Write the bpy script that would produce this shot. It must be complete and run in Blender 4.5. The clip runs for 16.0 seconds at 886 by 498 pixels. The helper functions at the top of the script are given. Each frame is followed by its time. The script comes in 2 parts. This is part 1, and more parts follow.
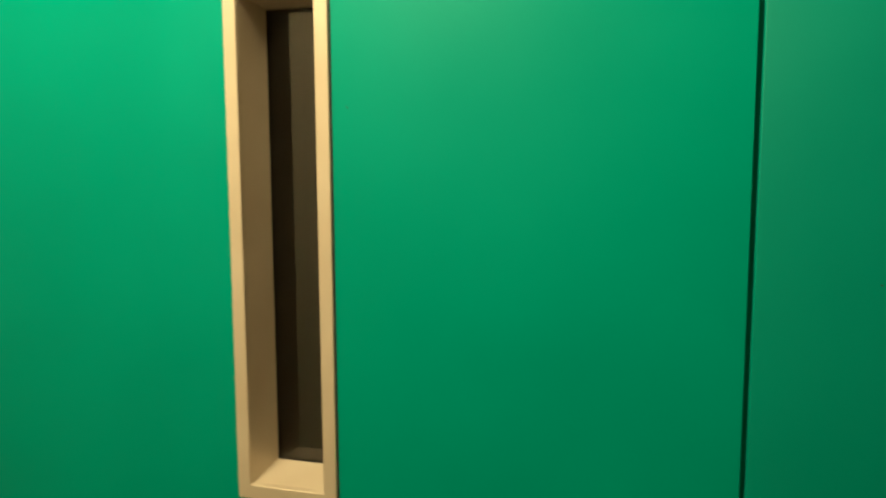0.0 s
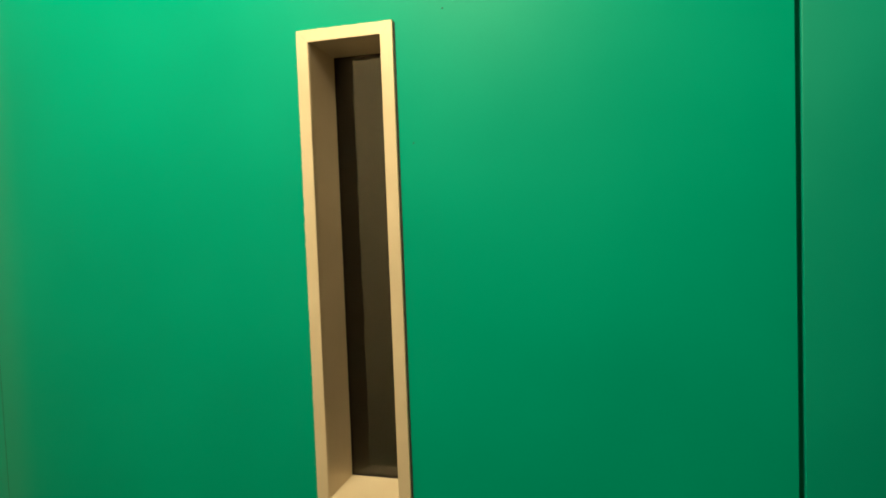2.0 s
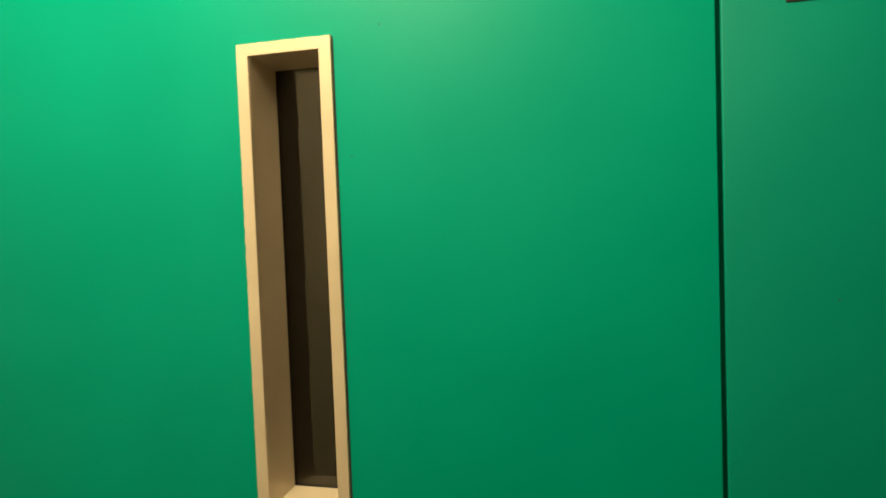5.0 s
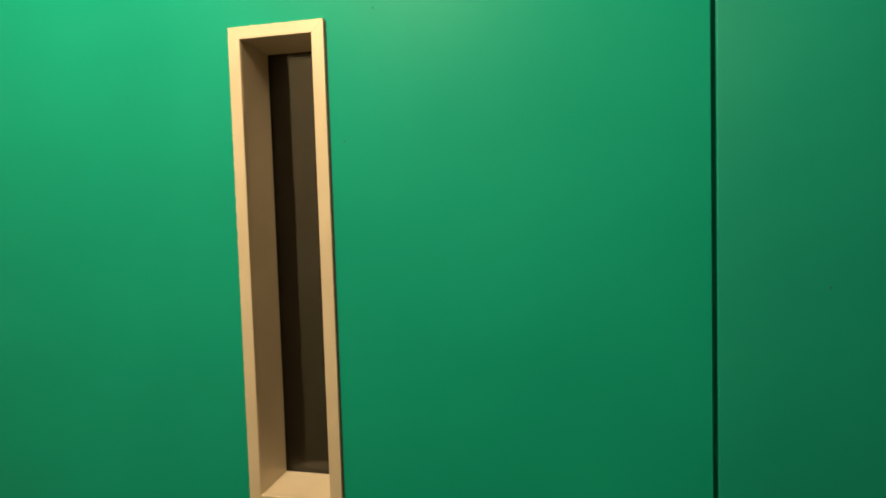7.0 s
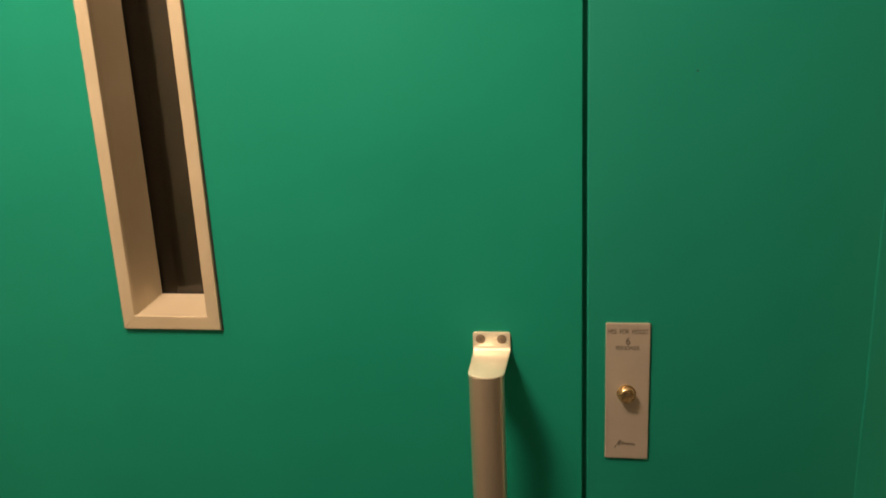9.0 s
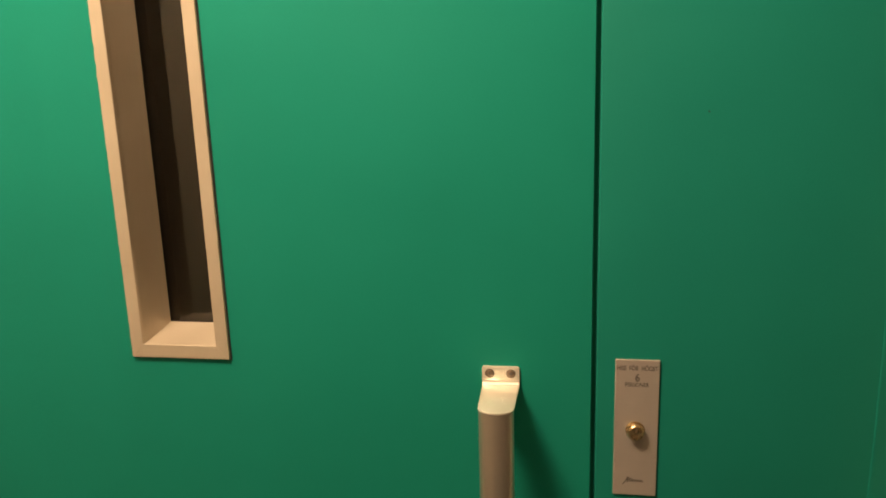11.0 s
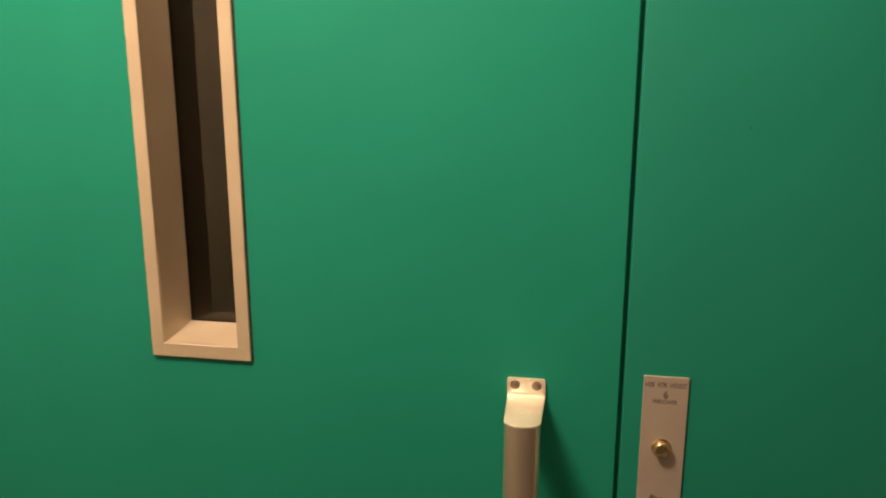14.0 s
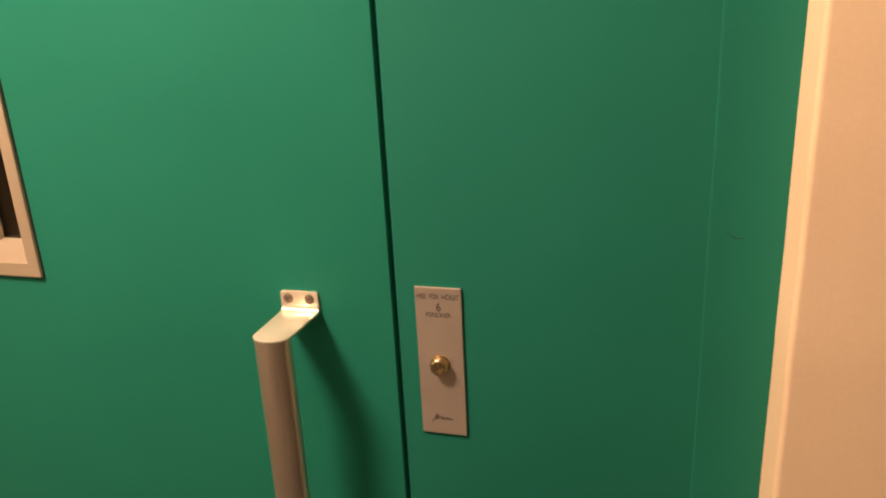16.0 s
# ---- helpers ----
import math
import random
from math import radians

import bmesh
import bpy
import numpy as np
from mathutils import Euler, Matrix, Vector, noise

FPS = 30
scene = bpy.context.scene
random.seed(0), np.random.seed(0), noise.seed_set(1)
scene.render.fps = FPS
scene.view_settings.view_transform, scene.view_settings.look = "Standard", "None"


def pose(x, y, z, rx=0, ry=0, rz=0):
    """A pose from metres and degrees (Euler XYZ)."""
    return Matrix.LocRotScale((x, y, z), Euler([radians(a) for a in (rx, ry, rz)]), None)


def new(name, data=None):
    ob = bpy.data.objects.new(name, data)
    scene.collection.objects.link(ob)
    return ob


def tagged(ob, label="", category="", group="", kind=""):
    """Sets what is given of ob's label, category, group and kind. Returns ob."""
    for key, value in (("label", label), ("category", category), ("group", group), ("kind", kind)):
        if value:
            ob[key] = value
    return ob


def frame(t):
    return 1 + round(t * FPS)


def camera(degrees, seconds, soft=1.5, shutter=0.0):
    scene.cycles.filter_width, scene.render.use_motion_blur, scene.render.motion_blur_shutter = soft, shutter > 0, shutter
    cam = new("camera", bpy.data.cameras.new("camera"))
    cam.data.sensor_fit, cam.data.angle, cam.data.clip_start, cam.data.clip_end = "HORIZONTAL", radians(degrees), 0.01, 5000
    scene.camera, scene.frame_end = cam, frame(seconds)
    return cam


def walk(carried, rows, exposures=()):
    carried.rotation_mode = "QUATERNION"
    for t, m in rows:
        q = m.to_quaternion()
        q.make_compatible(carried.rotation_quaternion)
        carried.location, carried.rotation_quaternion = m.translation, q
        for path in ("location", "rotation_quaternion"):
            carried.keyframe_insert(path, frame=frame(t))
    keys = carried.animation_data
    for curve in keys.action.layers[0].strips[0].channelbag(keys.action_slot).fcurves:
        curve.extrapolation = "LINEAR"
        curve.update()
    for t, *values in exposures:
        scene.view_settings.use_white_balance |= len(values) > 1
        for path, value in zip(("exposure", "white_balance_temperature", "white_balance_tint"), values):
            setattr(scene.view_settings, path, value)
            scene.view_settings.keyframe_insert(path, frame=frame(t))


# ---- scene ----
# A landing with a green lift door; the camera stands before it. x to the right along the door, y into the shaft, z up.
# seconds, place, yaw, pitch, roll
PATH = [(0, -0.0823, -0.7044, 1.5655, 16.150, -6.193, 0.205),
        (0.2, -0.0824, -0.7241, 1.5710, 17.487, -4.898, 1.253),
        (0.5, -0.0872, -0.7462, 1.5696, 18.439, -3.657, 2.848),
        (1, -0.1020, -0.7714, 1.5579, 18.981, -3.467, 2.481),
        (1.5, -0.1049, -0.7718, 1.5548, 17.488, -3.215, 1.975),
        (2, -0.1019, -0.7730, 1.5556, 18.185, -3.236, 2.117),
        (2.5, -0.0828, -0.7786, 1.5644, 17.015, -3.168, 1.624),
        (3, -0.0670, -0.7824, 1.5618, 16.756, -2.850, 2.374),
        (3.5, -0.0627, -0.7820, 1.5614, 16.439, -2.941, 2.104),
        (4, -0.0608, -0.7781, 1.5631, 16.195, -2.732, 2.232),
        (6.5, -0.0602, -0.7706, 1.5600, 15.824, -3.552, 1.732),
        (7, -0.0615, -0.7704, 1.5591, 15.537, -3.776, 1.737),
        (7.3, -0.0677, -0.7743, 1.5570, 14.459, -4.428, 1.552),
        (7.5, -0.0781, -0.7684, 1.5514, 12.355, -7.471, 1.453),
        (7.7, -0.0615, -0.7572, 1.5216, 10.433, -11.381, 2.271),
        (8, -0.0287, -0.7399, 1.4766, 8.483, -15.707, 1.607),
        (8.5, -0.0228, -0.7493, 1.4670, 7.462, -15.273, 2.554),
        (9, -0.0197, -0.7448, 1.4815, 9.045, -14.036, 2.515),
        (9.5, -0.0247, -0.7430, 1.4912, 9.574, -13.864, 2.447),
        (10, -0.0270, -0.7452, 1.4981, 9.285, -12.821, 2.126),
        (12.5, -0.0433, -0.7460, 1.4987, 9.178, -12.553, 1.375),
        (13, -0.0471, -0.7454, 1.5010, 9.024, -12.558, 1.201),
        (13.5, -0.0513, -0.7408, 1.5053, 9.236, -12.633, 0.762),
        (14, -0.0616, -0.7388, 1.5043, 9.742, -12.566, -0.122),
        (14.2, -0.0689, -0.7431, 1.5094, 11.185, -12.557, -0.695),
        (14.5, -0.0727, -0.7504, 1.5204, 13.792, -10.192, -0.666),
        (14.8, -0.0687, -0.7510, 1.5211, 14.259, -9.419, -0.663),
        (15, -0.0575, -0.7397, 1.5176, 11.766, -11.020, -0.673),
        (15.2, -0.0010, -0.7138, 1.4894, 11.493, -13.560, -0.533),
        (15.5, 0.1021, -0.6827, 1.4327, 11.550, -15.351, 0.843),
        (15.8, 0.2051, -0.6255, 1.4648, 14.482, -17.760, 3.489),
        (16, 0.2318, -0.6137, 1.4594, 15.504, -18.101, 2.737)]
cam = camera(61.85, 16.0, soft=1.9, shutter=0.5)
walk(cam, [(t, pose(x, y, z, 90 + p, r, w)) for t, x, y, z, w, p, r in PATH],
     exposures=[(0.0, 0.12, 6600, -22), (4.0, 0.14, 6600, -22), (6.5, 0.10, 6650, -14), (7.0, 0.00, 6620, -12), (7.6, 0.12, 6560, -9), (8.5, 0.15, 6430, 2), (9.5, 0.16, 6450, 2), (13.0, 0.14, 6600, 8), (15.0, 0.18, 6740, 10), (15.5, 0.13, 6850, 15), (16.0, 0.30, 6900, 19)])

# ---- light ----
world = bpy.data.worlds.new("world")
world.use_nodes = True
world.node_tree.nodes["Background"].inputs[0].default_value = (0.02, 0.018, 0.015, 1)
scene.world = world
bulb = bpy.data.lights.new("ceiling_lamp_light", "POINT")
bulb.energy, bulb.color, bulb.shadow_soft_size = 68, (1.0, 0.68, 0.46), 0.15
new("ceiling_lamp_light", bulb).location = (-0.54, -0.60, 2.28)


# ---- materials ----
def material(name, colour, rough=0.5, metal=0.0, vary=0.1, scale=6.0, fine=160.0, bump=0.1, grain=(1, 1, 1), stain=None, spec=0.5):
    """A principled surface with broad stains, fine grain and relief; scales are per metre."""
    m = bpy.data.materials.new(name)
    m.use_nodes = True
    nt = m.node_tree
    n, link = nt.nodes, nt.links
    b = n["Principled BSDF"]
    b.inputs["Metallic"].default_value = metal
    b.inputs["Specular IOR Level"].default_value = spec
    geo = n.new("ShaderNodeNewGeometry")
    stretch = n.new("ShaderNodeVectorMath")
    stretch.operation = "MULTIPLY"
    stretch.inputs[1].default_value = grain
    link.new(geo.outputs["Position"], stretch.inputs[0])
    big, small = n.new("ShaderNodeTexNoise"), n.new("ShaderNodeTexNoise")
    big.inputs["Scale"].default_value, big.inputs["Detail"].default_value = scale, 6
    small.inputs["Scale"].default_value, small.inputs["Detail"].default_value = fine, 3
    link.new(geo.outputs["Position"], big.inputs["Vector"])
    link.new(stretch.outputs[0], small.inputs["Vector"])
    both = n.new("ShaderNodeMath")
    both.operation = "MULTIPLY_ADD"
    both.inputs[1].default_value = 0.4
    link.new(small.outputs[0], both.inputs[0])
    link.new(big.outputs[0], both.inputs[2])
    ramp = n.new("ShaderNodeValToRGB")
    low = tuple(c * (1 - vary) for c in (stain or colour))
    high = tuple(min(1, c * (1 + vary)) for c in colour)
    ramp.color_ramp.elements[0].position, ramp.color_ramp.elements[1].position = 0.45, 0.95
    ramp.color_ramp.elements[0].color, ramp.color_ramp.elements[1].color = (*low, 1), (*high, 1)
    link.new(both.outputs[0], ramp.inputs[0])
    link.new(ramp.outputs[0], b.inputs["Base Color"])
    gloss = n.new("ShaderNodeMapRange")
    gloss.inputs[1].default_value, gloss.inputs[2].default_value = 0.4, 1.0
    gloss.inputs[3].default_value, gloss.inputs[4].default_value = max(0.02, rough - 0.06), min(1, rough + 0.06)
    link.new(both.outputs[0], gloss.inputs[0])
    link.new(gloss.outputs[0], b.inputs["Roughness"])
    if bump:
        relief = n.new("ShaderNodeBump")
        relief.inputs["Strength"].default_value, relief.inputs["Distance"].default_value = bump, 0.001
        link.new(small.outputs[0], relief.inputs["Height"])
        link.new(relief.outputs[0], b.inputs["Normal"])
    return m


GREEN = material("green_lacquer", (0.013, 0.262, 0.192), 0.45, vary=0.06, scale=5, fine=420, bump=0.06, spec=0.16)
# the leaf's green about a fifth darker, for all parts of the surround
DARKER_GREEN = material("darker_green_lacquer", (0.012, 0.215, 0.164), 0.48, vary=0.06, scale=5, fine=420, bump=0.06, spec=0.15)
SEAM = material("dusty_seam", (0.012, 0.10, 0.075), 0.8, vary=0.2, scale=40, fine=400, bump=0.1)
FRAME = material("satin_grey_metal", (0.59, 0.525, 0.415), 0.45, 0.3, vary=0.025, scale=14, fine=500, bump=0.08, grain=(1, 1, 0.08), stain=(0.56, 0.49, 0.375))
BRACKET = material("satin_aluminium", (0.97, 0.93, 0.82), 0.24, 0.45, vary=0.03, scale=30, fine=900, bump=0.05, stain=(0.86, 0.81, 0.69))
STEEL = material("brushed_aluminium", (0.72, 0.655, 0.575), 0.36, 0.86, vary=0.03, scale=14, fine=500, bump=0.006, grain=(1, 1, 0.06), stain=(0.72, 0.66, 0.58))
PLATE = material("anodised_plate", (0.57, 0.53, 0.49), 0.42, 0.5, vary=0.05, scale=25, fine=900, bump=0.06, grain=(0.06, 1, 1))
BRASS = material("worn_brass", (0.60, 0.50, 0.33), 0.26, 0.95, vary=0.15, scale=120, fine=900, bump=0.08, stain=(0.6, 0.42, 0.2))
SCREW = material("dull_screw_steel", (0.28, 0.21, 0.15), 0.5, 0.6, vary=0.2, scale=200, fine=900, bump=0.1)
INK = material("engraved_ink", (0.13, 0.115, 0.105), 0.7, vary=0.2, scale=200, fine=900, bump=0)
# rubber parts, and the black strips drawn as the window frame's shadow
RUBBER_SHADOW = material("black_rubber_and_shadow", (0.025, 0.027, 0.026), 0.8, vary=0.2, scale=40, fine=400, bump=0.2)
WALL = material("cream_wall_paint", (0.95, 0.79, 0.58), 0.75, vary=0.04, scale=7, fine=260, bump=0.12, stain=(0.93, 0.75, 0.53))
# unseen far walls, toned dark so that little light bounces to the door
FAR = material("fill_cutting_wall", (0.30, 0.27, 0.22), 0.75, vary=0.05, scale=7, fine=260, bump=0.12)
# pale tone of the block that the window pane reflects
REFLECTOR = material("pale_reflector_paint", (0.62, 0.57, 0.47), 0.75, vary=0.05, scale=7, fine=260, bump=0.12)
# ceiling and floor out of view, darkened to hold back bounced light
CEIL = material("fill_cutting_ceiling", (0.40, 0.38, 0.34), 0.85, vary=0.04, scale=5, fine=200, bump=0.3)
FLOOR = material("grey_terrazzo", (0.12, 0.115, 0.11), 0.45, vary=0.3, scale=18, fine=140, bump=0.05)
# near-black, so that the shaft stays as dark as if no light entered
SHAFT = material("unlit_shaft_black", (0.016, 0.018, 0.021), 0.9, vary=0.3, scale=3, fine=60, bump=0.6)
YELLOW = material("yellow_sign_film", (0.88, 0.68, 0.03), 0.4, vary=0.03, scale=10, fine=300, bump=0.03)
BLACK = material("black_sign_border", (0.02, 0.018, 0.016), 0.45, vary=0.1, scale=20, fine=300, bump=0.03)
GLASS = bpy.data.materials.new("window_glass")
GLASS.use_nodes = True
_g = GLASS.node_tree.nodes["Principled BSDF"]
_g.inputs["Base Color"].default_value = (0.93, 0.95, 0.94, 1)
_g.inputs["Transmission Weight"].default_value, _g.inputs["Roughness"].default_value, _g.inputs["IOR"].default_value = 1.0, 0.02, 1.5


# ---- building helpers ----
def part(name, bm, mat, parent=None, label="", smooth=False):
    """Link a bmesh as one mesh object, under a thing or under a part."""
    bmesh.ops.recalc_face_normals(bm, faces=bm.faces)
    me = bpy.data.meshes.new(name)
    bm.to_mesh(me)
    bm.free()
    me.materials.append(mat)
    if smooth:
        me.polygons.foreach_set("use_smooth", [True] * len(me.polygons))
        me.set_sharp_from_angle(angle=radians(40))
    ob = new(name, me)
    ob.parent = parent
    if label:
        ob["label"] = label
    return ob


def thing(name, label, category, kind="", at=(0, 0, 0)):
    ob = tagged(new(name), label, category, kind=kind)
    ob.location = at
    return ob


def block(x0, x1, y0, y1, z0, z1, bevel=0.0, seg=2):
    bm = bmesh.new()
    bmesh.ops.create_cube(bm, size=1)
    bmesh.ops.transform(bm, matrix=pose((x0 + x1) / 2, (y0 + y1) / 2, (z0 + z1) / 2) @ Matrix.Diagonal((x1 - x0, y1 - y0, z1 - z0, 1)), verts=bm.verts)
    if bevel:
        bmesh.ops.bevel(bm, geom=bm.edges[:], offset=bevel, segments=seg, affect="EDGES", profile=0.5)
    return bm


def prism(outline, y0, y1, bevel=0.0):
    """A plate with an outline in x and z, from y0 (front) to y1."""
    bm = bmesh.new()
    front = bm.faces.new([bm.verts.new((x, y0, z)) for x, z in outline])
    side = bmesh.ops.extrude_face_region(bm, geom=[front])
    bmesh.ops.translate(bm, verts=[g for g in side["geom"] if isinstance(g, bmesh.types.BMVert)], vec=(0, y1 - y0, 0))
    if bevel:
        rim = [e for e in bm.edges if all(abs(v.co.y - y0) < 1e-6 for v in e.verts)]
        bmesh.ops.bevel(bm, geom=rim, offset=bevel, segments=2, affect="EDGES", profile=0.5)
    return bm


def slab(outline, z0, z1, bevel=0.0):
    """A plate with an outline in x and y, from z0 to z1, its edges eased."""
    bm = bmesh.new()
    low = bm.faces.new([bm.verts.new((x, y, z0)) for x, y in outline])
    side = bmesh.ops.extrude_face_region(bm, geom=[low])
    bmesh.ops.translate(bm, verts=[g for g in side["geom"] if isinstance(g, bmesh.types.BMVert)], vec=(0, 0, z1 - z0))
    if bevel:
        rim = [e for e in bm.edges if abs(e.verts[0].co.z - e.verts[1].co.z) < 1e-6]
        bmesh.ops.bevel(bm, geom=rim, offset=bevel, segments=2, affect="EDGES", profile=0.5)
    return bm


def lathe(profile, centre, steps=40):
    """Turned about an axis along y through centre (x, z); profile: (radius, y) from the back to the front."""
    bm = bmesh.new()
    rings = []
    for r, y in profile:
        if r < 1e-6:
            rings.append([bm.verts.new((centre[0], y, centre[1]))])
        else:
            rings.append([bm.verts.new((centre[0] + r * math.cos(2 * math.pi * i / steps), y, centre[1] + r * math.sin(2 * math.pi * i / steps))) for i in range(steps)])
    for a, b in zip(rings, rings[1:]):
        for i in range(steps):
            j = (i + 1) % steps
            loop = [a[i % len(a)], a[j % len(a)], b[j % len(b)], b[i % len(b)]]
            loop = list(dict.fromkeys(loop))
            if len(loop) > 2:
                bm.faces.new(loop)
    return bm


def holed(x0, x1, z0, z1, hx0, hx1, hz0, hz1, y0, y1, ease=0.0):
    """An upright sheet from y0 to y1 with a rectangular hole through it; its outer front edges eased."""
    bm = bmesh.new()
    ring = {}
    for side, y in (("f", y0), ("b", y1)):
        ring[side, "o"] = [bm.verts.new((x, y, z)) for x, z in ((x0, z0), (x1, z0), (x1, z1), (x0, z1))]
        ring[side, "i"] = [bm.verts.new((x, y, z)) for x, z in ((hx0, hz0), (hx1, hz0), (hx1, hz1), (hx0, hz1))]
    for i in range(4):
        j = (i + 1) % 4
        for side in "fb":
            bm.faces.new([ring[side, "o"][i], ring[side, "o"][j], ring[side, "i"][j], ring[side, "i"][i]])
        for w in "oi":
            bm.faces.new([ring["f", w][i], ring["f", w][j], ring["b", w][j], ring["b", w][i]])
    if ease:
        o = set(ring["f", "o"])
        bmesh.ops.bevel(bm, geom=[e for e in bm.edges if e.verts[0] in o and e.verts[1] in o], offset=ease, segments=3, affect="EDGES", profile=0.5)
    return bm


# ---- large structure ----
LEFT, RIGHT, FACE = -1.085, 0.3355, -0.0620      # the recess in the wall and the wall's face
ROOM_X0, ROOM_X1, ROOM_Y0, TOP = -1.60, 2.6, -2.6, 2.50


def rough_corner(bm, x, y, amount=0.0007):
    """Lets a plastered corner near x, y waver a little with height."""
    for v in bm.verts:
        if abs(v.co.x - x) < 0.011 and abs(v.co.y - y) < 0.011:
            k = noise.noise((3.1, v.co.z * 14, 0.5)) + 0.5 * noise.noise((1.2, v.co.z * 47, 2.5))
            v.co.x += amount * k
            v.co.y += amount * 0.7 * k


def pier(x0, x1, corner_x):
    bm = block(x0, x1, FACE, 0.12, 0.0, TOP)
    edge = [e for e in bm.edges if all(abs(v.co.x - corner_x) < 1e-5 and abs(v.co.y - FACE) < 1e-5 for v in e.verts)]
    bmesh.ops.bevel(bm, geom=edge, offset=0.005, segments=5, affect="EDGES", profile=0.5)
    for i in range(1, 120):
        bmesh.ops.bisect_plane(bm, geom=bm.verts[:] + bm.edges[:] + bm.faces[:], plane_co=(0, 0, TOP * i / 120), plane_no=(0, 0, 1)) if 0.6 < TOP * i / 120 < 2.1 else None
    rough_corner(bm, corner_x, FACE)
    return bm


tagged(part("wall_east", pier(RIGHT, ROOM_X1, RIGHT), WALL, smooth=True), "cream painted plaster wall beside the lift door", "wall", kind="structure")
tagged(part("wall_west", pier(ROOM_X0, LEFT, LEFT), WALL, smooth=True), "cream painted plaster wall beside the lift hinges", "wall", kind="structure")
tagged(part("wall_lintel", block(LEFT, RIGHT, FACE, 0.12, 2.20, TOP), WALL), "cream painted plaster wall above the lift door", "wall", kind="structure")
tagged(part("wall_south", block(ROOM_X0 - 0.1, ROOM_X1 + 0.1, ROOM_Y0 - 0.1, ROOM_Y0, 0, TOP), FAR), "unseen wall across the landing, darkened to cut fill light", "wall", kind="structure")
# added out of view: a pale block to brighten the reflection in the pane
tagged(part("wall_pane_reflector", block(ROOM_X0, -0.92, ROOM_Y0, -1.42, 0, TOP), REFLECTOR), "unseen pale wall block added for the pane to reflect", "wall", kind="structure")
tagged(part("wall_side_west", block(ROOM_X0 - 0.1, ROOM_X0, ROOM_Y0, 0.12, 0, TOP), FAR), "unseen side wall of the landing, darkened to cut fill light", "wall", kind="structure")
tagged(part("wall_side_east", block(ROOM_X1, ROOM_X1 + 0.1, ROOM_Y0, 0.12, 0, TOP), FAR), "unseen side wall of the landing, darkened to cut fill light", "wall", kind="structure")
tagged(part("floor", block(ROOM_X0 - 0.1, ROOM_X1 + 0.1, ROOM_Y0 - 0.1, 0.12, -0.1, 0), FLOOR), "grey speckled terrazzo landing floor", "floor", kind="structure")
tagged(part("ceiling", block(ROOM_X0 - 0.1, ROOM_X1 + 0.1, ROOM_Y0 - 0.1, 0.12, TOP, TOP + 0.1), CEIL), "unseen landing ceiling, darkened to cut fill light", "ceiling", kind="structure")

# the dark shaft behind the door; its lack of light is put into the colour
tagged(part("wall_shaft_back", block(-1.3, 0.6, 1.45, 1.55, -0.1, TOP), SHAFT), "lift shaft wall, its unlit darkness put into the colour", "wall", kind="structure")
tagged(part("wall_shaft_west", block(-1.4, -1.3, 0.12, 1.55, -0.1, TOP), SHAFT), "lift shaft wall, its unlit darkness put into the colour", "wall", kind="structure")
tagged(part("wall_shaft_east", block(0.6, 0.7, 0.12, 1.55, -0.1, TOP), SHAFT), "lift shaft wall, its unlit darkness put into the colour", "wall", kind="structure")
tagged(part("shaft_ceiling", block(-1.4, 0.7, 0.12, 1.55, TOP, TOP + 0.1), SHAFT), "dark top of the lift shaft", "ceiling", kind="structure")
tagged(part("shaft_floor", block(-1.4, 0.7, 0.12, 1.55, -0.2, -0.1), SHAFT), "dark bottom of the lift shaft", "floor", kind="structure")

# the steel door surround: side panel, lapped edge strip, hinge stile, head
surround = thing("trim_door_surround", "green lacquered steel surround of the lift door", "door frame", "structure")


def lapped_strip():
    """A thin lapped sheet whose free edge shows as an uneven painted ridge."""
    bm = bmesh.new()
    rows, step = 90, 2.2 / 90
    prev = None
    for i in range(rows + 1):
        z = i * step
        w = 0.0006 * noise.noise((4.2, z * 9, 0)) + 0.0004 * noise.noise((9.1, z * 55, 0))
        h = 0.00105 + 0.0007 * noise.noise((2.4, z * 17, 7)) + 0.0003 * noise.noise((5.4, z * 70, 3))
        cur = [bm.verts.new(c) for c in ((0.2776 + w, 0.0, z), (0.2782 + w, -h * 0.8, z), (0.2792 + w, -h, z), (0.2812, -0.0009, z), (RIGHT, -0.0009, z), (RIGHT, 0.0, z))]
        if prev:
            for a in range(5):
                bm.faces.new((prev[a], prev[a + 1], cur[a + 1], cur[a]))
        prev = cur
    return bm


part("side_panel", block(0.0024, RIGHT, 0.0, 0.05, 0.0, 2.20, 0.0022, 3), DARKER_GREEN, surround, smooth=True)
part("lapped_edge", lapped_strip(), DARKER_GREEN, surround, "narrow lapped sheet with an uneven painted seam", smooth=True)
part("hinge_stile", block(LEFT, -1.0715, 0.0, 0.05, 0.0, 2.20, 0.0016, 3), DARKER_GREEN, surround, smooth=True)
part("head_panel", block(-1.0715, 0.0024, 0.0, 0.05, 2.085, 2.20, 0.0016, 3), DARKER_GREEN, surround, smooth=True)
part("door_stop", block(-0.0021, 0.0023, 0.0085, 0.0500, 0.0, 2.085), DARKER_GREEN, surround, "green door stop deep in the gap")
part("door_stop", block(-1.085, -1.055, 0.0610, 0.085, 0.0, 2.10), RUBBER_SHADOW, surround, "black rubber door stop behind the gap")
part("sill", block(LEFT, RIGHT, 0.0, 0.12, -0.02, 0.004), STEEL, surround, "worn metal threshold")


# a swell added to the sheet, shaped to imitate a pale reflection near the hinges
SWELL_X, SWELL_IN, SWELL_OUT, SWELL_H = -0.943, 0.38, 0.100, 0.012


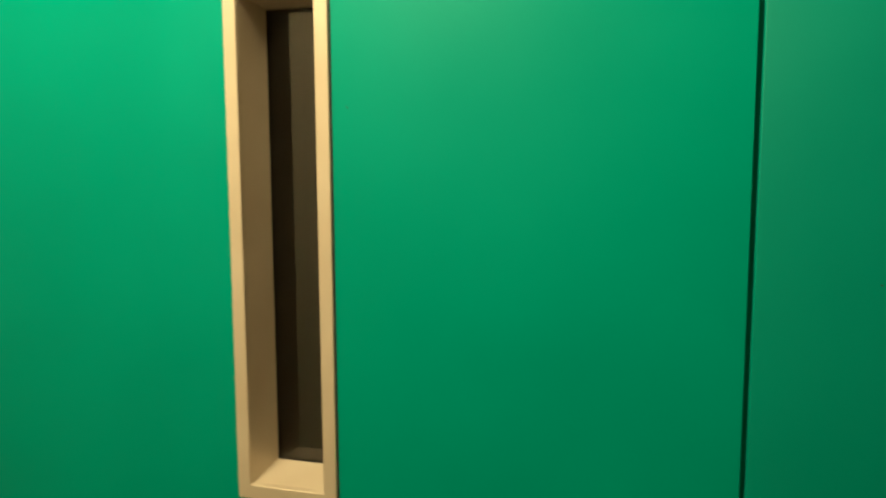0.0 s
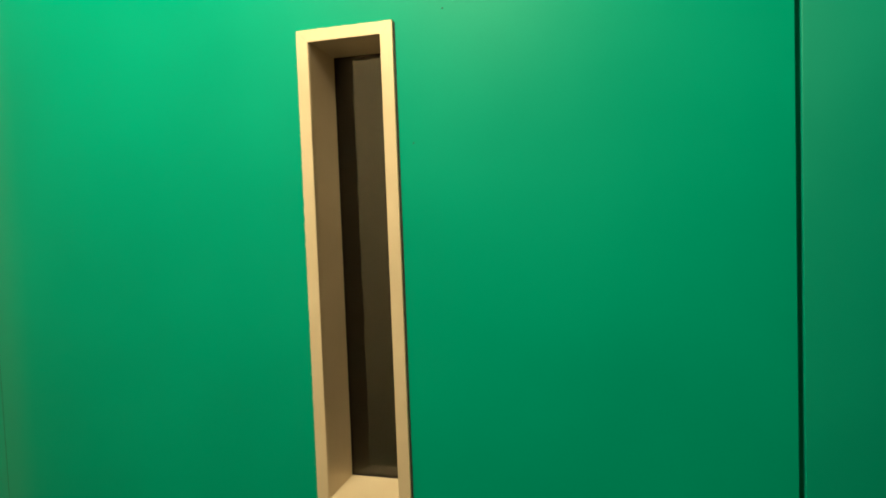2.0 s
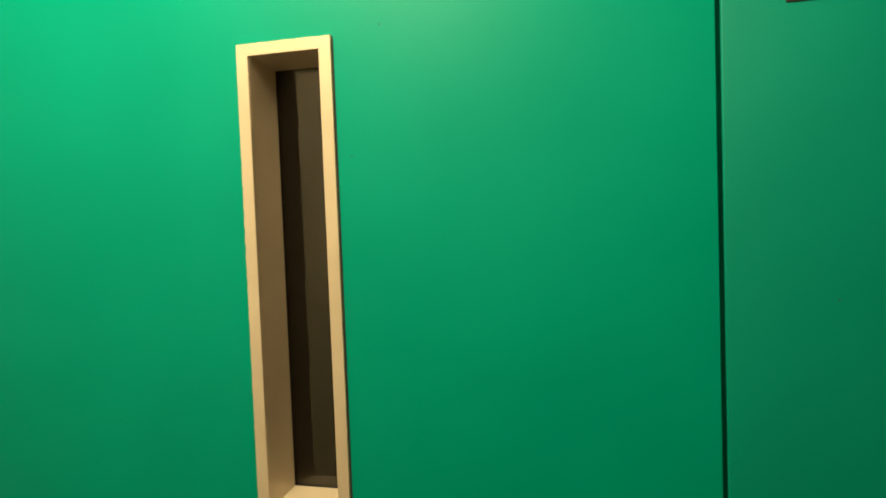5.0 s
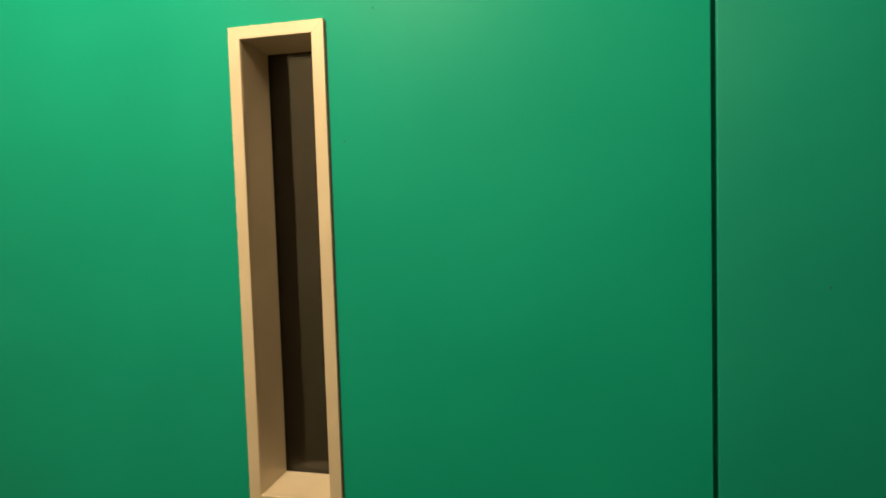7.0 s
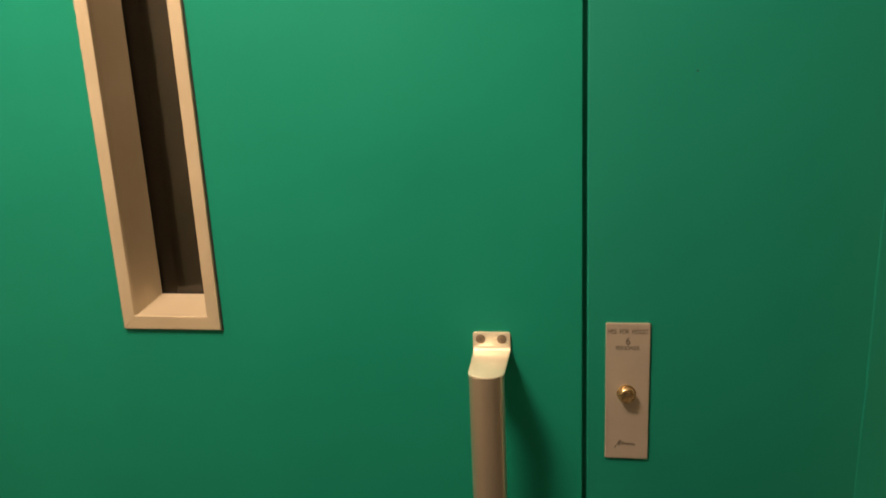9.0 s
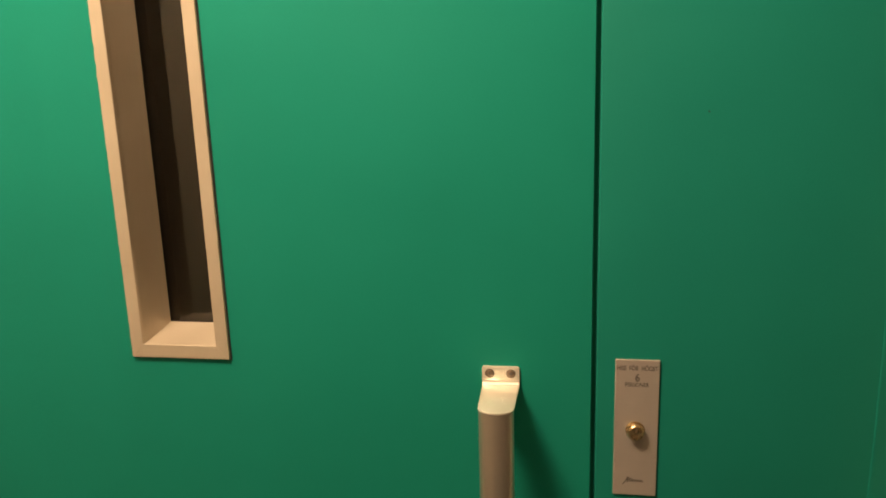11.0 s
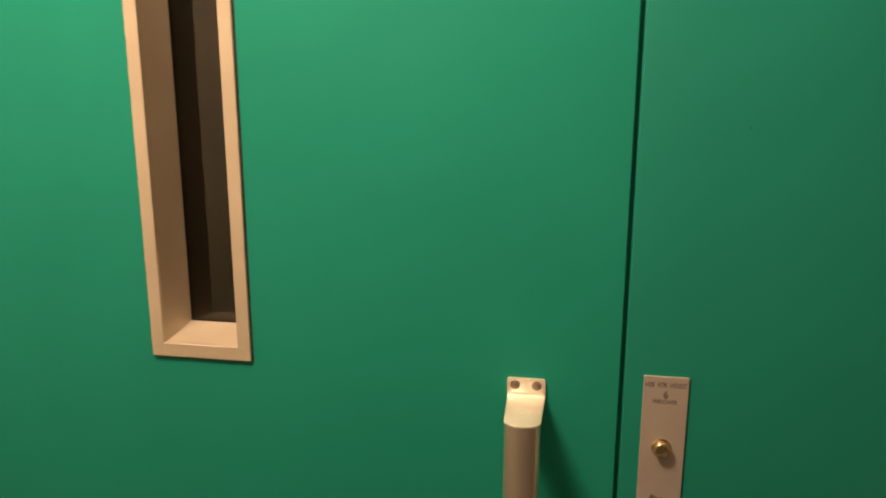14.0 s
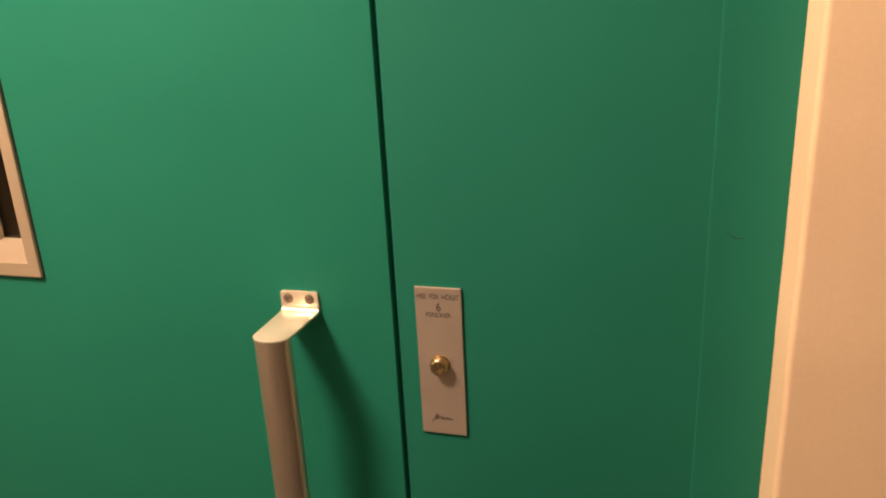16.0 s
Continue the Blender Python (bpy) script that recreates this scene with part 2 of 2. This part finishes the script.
def swell_y(x):
    """How far the added swell stands out at x: a long gentle rise, then a quick soft fall to the hinges."""
    k = (x - SWELL_X) / (SWELL_IN if x > SWELL_X else SWELL_OUT)
    return 0.0003 - SWELL_H * 0.5 * (1 + math.cos(math.pi * max(-1, min(1, k))))


def reflection_swell():
    bm = bmesh.new()
    xs = [SWELL_X - SWELL_OUT * (1 - i / 30) for i in range(31)] + [SWELL_X + SWELL_IN * (i + 1) / 24 for i in range(24)]
    cols = [(bm.verts.new((x, swell_y(x), 0.01)), bm.verts.new((x, swell_y(x), 2.078))) for x in xs]
    back = [(bm.verts.new((x, 0.001, 0.01)), bm.verts.new((x, 0.001, 2.078))) for x in (xs[0], xs[-1])]
    for a, b in zip(cols, cols[1:]):
        bm.faces.new((a[0], b[0], b[1], a[1]))
    bm.faces.new((back[0][0], back[1][0], back[1][1], back[0][1]))
    bm.faces.new((back[0][0], back[0][1], cols[0][1], cols[0][0]))
    bm.faces.new((back[1][1], back[1][0], cols[-1][0], cols[-1][1]))
    return bm


# ---- the lift door ----
OX0, OX1, OZ0, OZ1 = -0.5250, -0.4058, 1.2000, 1.7635      # window frame, outside
IX0, IX1, IZ0, IZ1 = -0.5101, -0.4208, 1.2158, 1.7493      # its opening
GX0, GX1, GZ0, GZ1, GLASS_Y = -0.5057, -0.4252, 1.2247, 1.7411, 0.0547
PROUD = -0.0042
door = thing("door_1", "closed green lacquered lift door with a slit window", "lift door", "structure")
part("leaf", holed(-1.0685, -0.0022, 0.008, 2.080, IX0 - 0.004, IX1 + 0.004, IZ0 - 0.004, IZ1 + 0.004, 0.0, 0.060, 0.0016), GREEN, door, smooth=True)
part("reflection_swell", reflection_swell(), GREEN, door, "soft swell added for a pale reflected band", smooth=True)
part("hinge_seam", block(-1.0104, -1.0096, swell_y(-1.010) - 0.0002, swell_y(-1.010) + 0.003, 0.01, 2.078), SEAM, door, "thin dark seam along the hinge edge")
window = part("window_frame", holed(GX0 - 0.006, GX1 + 0.006, GZ0 - 0.006, GZ1 + 0.006, GX0, GX1, GZ0, GZ1, 0.0527, 0.0547), RUBBER_SHADOW, door, "dark rubber seal round the glass")


def flange(a, b, inner_a, inner_b, seed, rag):
    """One mitred bar of the window frame, from corner a to b, with its outer edge cut in unevenly by the paint."""
    bm = bmesh.new()
    n = max(4, int((Vector(b) - Vector(a)).length / 0.0035))
    lines = []
    for i in range(n + 1):
        k = i / n
        o = Vector(a).lerp(Vector(b), k)
        q = Vector(inner_a).lerp(Vector(inner_b), k)
        mid = 0 < i < n
        w = rag * (0.6 * noise.noise((seed, k * n * 0.35, 0)) + 0.4 * noise.noise((seed, k * n * 0.9, 5))) if mid else 0
        side = Vector((o.x - q.x, o.y - q.y)).normalized()
        o = o + side * w
        ease = 0.0006
        lines.append([bm.verts.new(c) for c in ((o.x, 0.0, o.y), (o.x, PROUD + ease, o.y), (o.x - side.x * ease, PROUD, o.y - side.y * ease),
                                               (q.x + side.x * ease, PROUD, q.y + side.y * ease), (q.x, PROUD + ease, q.y), (q.x, 0.004, q.y), )])
    for p, c in zip(lines, lines[1:]):
        for i in range(5):
            bm.faces.new((p[i], p[i + 1], c[i + 1], c[i]))
        bm.faces.new((p[5], p[0], c[0], c[5]))
    bm.faces.new(lines[0])
    bm.faces.new(lines[-1][::-1])
    return bm


J = 0.00012     # half of an open mitre
outer = [(OX0, OZ0), (OX1, OZ0), (OX1, OZ1), (OX0, OZ1)]
inner = [(IX0, IZ0), (IX1, IZ0), (IX1, IZ1), (IX0, IZ1)]
shift = [(J, 0), (0, J), (-J, 0), (0, -J)]
for i, name in enumerate(("bottom_bar", "right_bar", "top_bar", "left_bar")):
    j = (i + 1) % 4
    s = shift[i]
    move = lambda p, d: (p[0] + s[0] * d, p[1] + s[1] * d)
    part(name.split("_")[1], flange(move(outer[i], 1), move(outer[j], -1), move(inner[i], 1), move(inner[j], -1), 3.0 + 2 * i, (0.0004, 0.0005, 0.0009, 0.0012)[i]), FRAME, window, "satin beige-grey metal frame bar", smooth=True)


def reveal(pts):
    """One lining board of the window opening, four front-back corners, 3 mm thick away from the opening."""
    bm = bmesh.new()
    c = Vector(((IX0 + IX1) / 2, 0.03, (IZ0 + IZ1) / 2))
    quad = [Vector(p) for p in pts]
    nrm = (quad[1] - quad[0]).cross(quad[2] - quad[0]).normalized()
    if nrm.dot(c - quad[0]) > 0:
        nrm = -nrm
    a = [bm.verts.new(p) for p in quad]
    b = [bm.verts.new(p + nrm * 0.003) for p in quad]
    bm.faces.new(a)
    bm.faces.new(b[::-1])
    for i in range(4):
        j = (i + 1) % 4
        bm.faces.new((a[i], a[j], b[j], b[i]))
    return bm


Y0, Y1 = 0.0038, 0.0525
part("lining", reveal([(IX0, Y0, IZ0), (IX0, Y0, IZ1), (GX0, Y1, GZ1), (GX0, Y1, GZ0)]), FRAME, window)
part("lining", reveal([(IX1, Y0, IZ0), (IX1, Y0, IZ1), (GX1, Y1, GZ1), (GX1, Y1, GZ0)]), FRAME, window)
part("lining", reveal([(IX0, Y0, IZ1), (IX1, Y0, IZ1), (GX1, Y1, GZ1), (GX0, Y1, GZ1)]), FRAME, window)
part("window_sill", reveal([(IX0, Y0, IZ0), (IX1, Y0, IZ0), (GX1, Y1, GZ0), (GX0, Y1, GZ0)]), FRAME, window)
part("pane", block(GX0 - 0.004, GX1 + 0.004, 0.0549, 0.0589, GZ0 - 0.004, GZ1 + 0.004), GLASS, door, "narrow clear glass pane onto the dark shaft")

# the frame's cast shadow, laid as black strips along its right and bottom
part("shadow_line", block(OX1 - 0.006, OX1 + 0.0017, -0.0010, -0.0001, OZ0 - 0.0014, OZ1 - 0.002), RUBBER_SHADOW, window, "thin black strip for the frame shadow")
part("shadow_line", block(OX0 + 0.002, OX1 - 0.0065, -0.0010, -0.0001, OZ0 - 0.0014, OZ0 + 0.006), RUBBER_SHADOW, window, "thin black strip for the frame shadow")

def scuff(points, w):
    """A thin rubbed line on the paint, tapering to its ends."""
    bm = bmesh.new()
    pairs = []
    for i, (x, z) in enumerate(points):
        k = w * math.sin(math.pi * (i + 0.4) / (len(points) - 0.2)) / 2
        pairs.append([bm.verts.new((x, -0.0012, z - k)), bm.verts.new((x, -0.0012, z + k))])
    for a, b in zip(pairs, pairs[1:]):
        bm.faces.new((a[0], b[0], b[1], a[1]))
    return bm


part("scuff", scuff([(0.2880 + 0.0013 * i, 1.2775 - 0.0075 * math.sin(i / 14 * 2.0)) for i in range(15)], 0.0012), SEAM, surround, "small curved dark scuff in the paint")
for x, z in ((-0.3484, 1.7701), (-0.3872, 1.6275)):
    part("paint_nick", lathe([(0.0011, -0.0001), (0.0008, -0.0004), (0, -0.0005)], (x, z), 10), SEAM, door, "tiny dark nick in the lacquer", smooth=True)
part("paint_nick", lathe([(0.0011, -0.0001), (0.0008, -0.0004), (0, -0.0005)], (0.1040, 1.4651), 10), SEAM, surround, "tiny dark nick in the lacquer", smooth=True)

# ---- pull handle ----
HX, HW, HTOP, HBEND = -0.0979, 0.0201, 1.2013, 1.1815


def shelf_outline(w_back, w_front, y_front, y_tip, n=14):
    pts = [(HX + w_back, 0.0), (HX + w_front, y_front)]
    pts += [(HX + w_front * math.cos(math.pi * i / n), y_front + (y_tip - y_front) * math.sin(math.pi * i / n)) for i in range(1, n)]
    return pts + [(HX - w_front, y_front), (HX - w_back, 0.0)]


def bracket(top, bend, up=1):
    """Flat bar bent square: an upright with two screw holes and a shelf with a rounded end."""
    t, r = 0.003, 0.0026
    lo, hi = min(top, bend), max(top, bend)
    w = HW
    arc = [(w - r + r * math.cos(a), r * math.sin(a)) for a in (0, math.pi / 8, math.pi / 4, 3 * math.pi / 8, math.pi / 2)]
    if up > 0:
        outline = [(HX - w, lo), (HX + w, lo)] + [(HX + x, hi - r + z) for x, z in arc] + [(HX - x, hi - r + z) for x, z in arc[::-1]]
    else:
        outline = [(HX + w, hi), (HX - w, hi)] + [(HX - x, lo + r - z) for x, z in arc] + [(HX + x, lo + r - z) for x, z in arc[::-1]]
    bm = prism(outline, -t, -0.0002, 0.0006)
    s = slab(shelf_outline(0.0200, 0.0184, -0.0622, -0.0758), bend - (t if up > 0 else 0), bend + (0 if up > 0 else t), 0.0011)
    bend_in = bmesh.new()
    q, side = 0.0042, (1 if up > 0 else -1)
    arc = [(-t - q + q * math.sin(a), bend + side * (q - q * math.cos(a))) for a in (0, 0.4, 0.8, 1.2, math.pi / 2)]
    section = arc + [(-t + 0.001, bend + side * q), (-t + 0.001, bend - side * 0.001), (-t - q, bend - side * 0.001)]
    rim = bend_in.faces.new([bend_in.verts.new((HX - w + 0.0004, y, z)) for y, z in section])
    out = bmesh.ops.extrude_face_region(bend_in, geom=[rim])
    bmesh.ops.translate(bend_in, verts=[g for g in out["geom"] if isinstance(g, bmesh.types.BMVert)], vec=(2 * w - 0.0008, 0, 0))
    for piece in (s, bend_in):
        me = bpy.data.meshes.new("tmp")
        piece.to_mesh(me)
        piece.free()
        bm.from_mesh(me)
        bpy.data.meshes.remove(me)
    return bm


def rod(z0, z1):
    """A drawn tube of rounded D section."""
    bm = bmesh.new()
    n = 48
    ring = []
    for i in range(n):
        a = 2 * math.pi * i / n
        c, s = math.cos(a), math.sin(a)
        x, y = 0.0178 * c, (0.0136 if s > 0 else 0.0110) * s
        ring.append((HX + x, -0.0618 - y))
    rows = [[bm.verts.new((x, y, z0 + (z1 - z0) * k / 24)) for x, y in ring] for k in range(25)]
    for a, b in zip(rows, rows[1:]):
        for i in range(n):
            bm.faces.new((a[i], a[(i + 1) % n], b[(i + 1) % n], b[i]))
    bm.faces.new(rows[0])
    bm.faces.new(rows[-1])
    return bm


def screw(x, z, parent):
    """A countersunk head in a dark rim, with a cross recess."""
    part("screw_hole", lathe([(0.0051, -0.00295), (0.0051, -0.00310), (0, -0.00310)], (x, z), 24), INK, parent, "dark rim of the countersunk hole")
    head = part("screw", lathe([(0.0041, -0.0031), (0.0041, -0.0034), (0.0035, -0.0038), (0, -0.0039)], (x, z), 24), SCREW, parent, "dull brownish cross-head screw", smooth=True)
    for w, h in ((0.0026, 0.0007), (0.0007, 0.0026)):
        part("cross_recess", block(x - w, x + w, -0.00405 if w > h else -0.00404, -0.0030, z - h, z + h), INK, head)


handle = part("handle", rod(0.803, 1.1784), STEEL, door, "worn brushed metal pull bar", smooth=True)
part("bracket", bracket(HTOP, HBEND), BRACKET, handle, "bent flat metal bracket", smooth=True)
part("bracket", bracket(0.780, 0.800, -1), BRACKET, handle, "bent flat metal bracket", smooth=True)
for x in (-0.1097, -0.0869):
    screw(x, 1.1937, handle)
    screw(x, 0.7880, handle)
part("dent", lathe([(0.0050, -0.0740), (0.0042, -0.0745), (0.0022, -0.0748), (0, -0.0749)], (HX + 0.001, 1.1495), 20), STEEL, handle, "small raised rivet head on the bar", smooth=True)

# ---- call button plate ----
PX0, PX1, PZ0, PZ1 = 0.0219, 0.0669, 1.0585, 1.2134
call = thing("call_button_plate", "upright metal lift call plate with a brass push button", "call button", at=(0, 0, 0))
part("plate", block(PX0, PX1, -0.0026, -0.0001, PZ0, PZ1, 0.0008), PLATE, call)
part("button", lathe([(0.0100, -0.0026), (0.0100, -0.0034), (0.0088, -0.0041), (0.0087, -0.0096), (0.0080, -0.0111), (0.0066, -0.0119),
                               (0.0052, -0.0120), (0.0045, -0.0117), (0, -0.0116)], (0.0436, 1.1348)), BRASS, call, "round worn brass push button", smooth=True)


def lettering(text, x, z, width, height, parent):
    """Raised-ink letters of a given width and height, centred at x, z."""
    cu = bpy.data.curves.new("lettering", "FONT")
    cu.body, cu.align_x, cu.offset = text, "CENTER", 0.022
    tmp = bpy.data.objects.new("lettering_curve", cu)
    scene.collection.objects.link(tmp)
    bpy.context.view_layer.update()
    me = bpy.data.meshes.new_from_object(tmp.evaluated_get(bpy.context.evaluated_depsgraph_get()))
    bpy.data.objects.remove(tmp)
    xs, ys = [v.co.x for v in me.vertices], [v.co.y for v in me.vertices]
    bm = bmesh.new()
    bm.from_mesh(me)
    bpy.data.meshes.remove(me)
    cx, cy = (min(xs) + max(xs)) / 2, (min(ys) + max(ys)) / 2
    for v in bm.verts:
        v.co = Vector((x + (v.co.x - cx) * width / (max(xs) - min(xs)), -0.00275, z + (v.co.y - cy) * height / (max(ys) - min(ys))))
    return part("lettering", bm, INK, parent, "small dark capital lettering")


lettering("HISS  FÖR  HÖGST", 0.0444, 1.2048, 0.0412, 0.0064, call)
lettering("6", 0.0446, 1.1940, 0.0046, 0.0088, call)
lettering("PERSONER", 0.0443, 1.1860, 0.0244, 0.0048, call)


def squiggle():
    """The maker's mark as a plain slanted stroke and a run of joined loops."""
    bm = bmesh.new()

    def stroke(points, w):
        pts = [Vector(p) for p in points]
        pairs = []
        for i, p in enumerate(pts):
            d = (pts[min(i + 1, len(pts) - 1)] - pts[max(i - 1, 0)]).normalized()
            n = Vector((-d.y, d.x)) * w / 2
            pairs.append([bm.verts.new((c.x, -0.00275, c.y)) for c in (p - n, p + n)])
        for a, b in zip(pairs, pairs[1:]):
            bm.faces.new((a[0], b[0], b[1], a[1]))

    stroke([(0.0316 + 0.0062 * k, 1.0712 + 0.0092 * k ** 1.4) for k in [i / 10 for i in range(11)]], 0.0010)
    stroke([(0.0378 - 0.0010 * k, 1.0804 - 0.0074 * k) for k in [i / 6 for i in range(7)]], 0.0011)
    for k in range(6):
        x0, tall = 0.0368 + 0.0027 * k, (0.0044, 0.0036, 0.0022, 0.0020, 0.0022, 0.0018)[k]
        stroke([(x0 + 0.0016 * math.sin(a) + 0.0003 * a, 1.0748 + tall * 0.5 * (1 - math.cos(a))) for a in [i * math.pi / 8 for i in range(15)]], 0.0009)
    stroke([(0.0520 + 0.0004 * i, 1.0746 + 0.0001 * i) for i in range(6)], 0.0009)
    return bm


part("maker_mark", squiggle(), INK, call, "small dark scribbled mark")

# ---- sign ----
SX0, SZ0, SW, SH = 0.0605, 1.7475, 0.150, 0.150
sign = thing("sign", "yellow sticker sign with a black border", "sign")
part("border", block(SX0, SX0 + SW, -0.0012, -0.0001, SZ0, SZ0 + SH, 0.0003, 1), BLACK, sign)
part("face", block(SX0 + 0.0035, SX0 + SW - 0.0035, -0.0016, -0.0011, SZ0 + 0.0038, SZ0 + SH - 0.0038), YELLOW, sign)
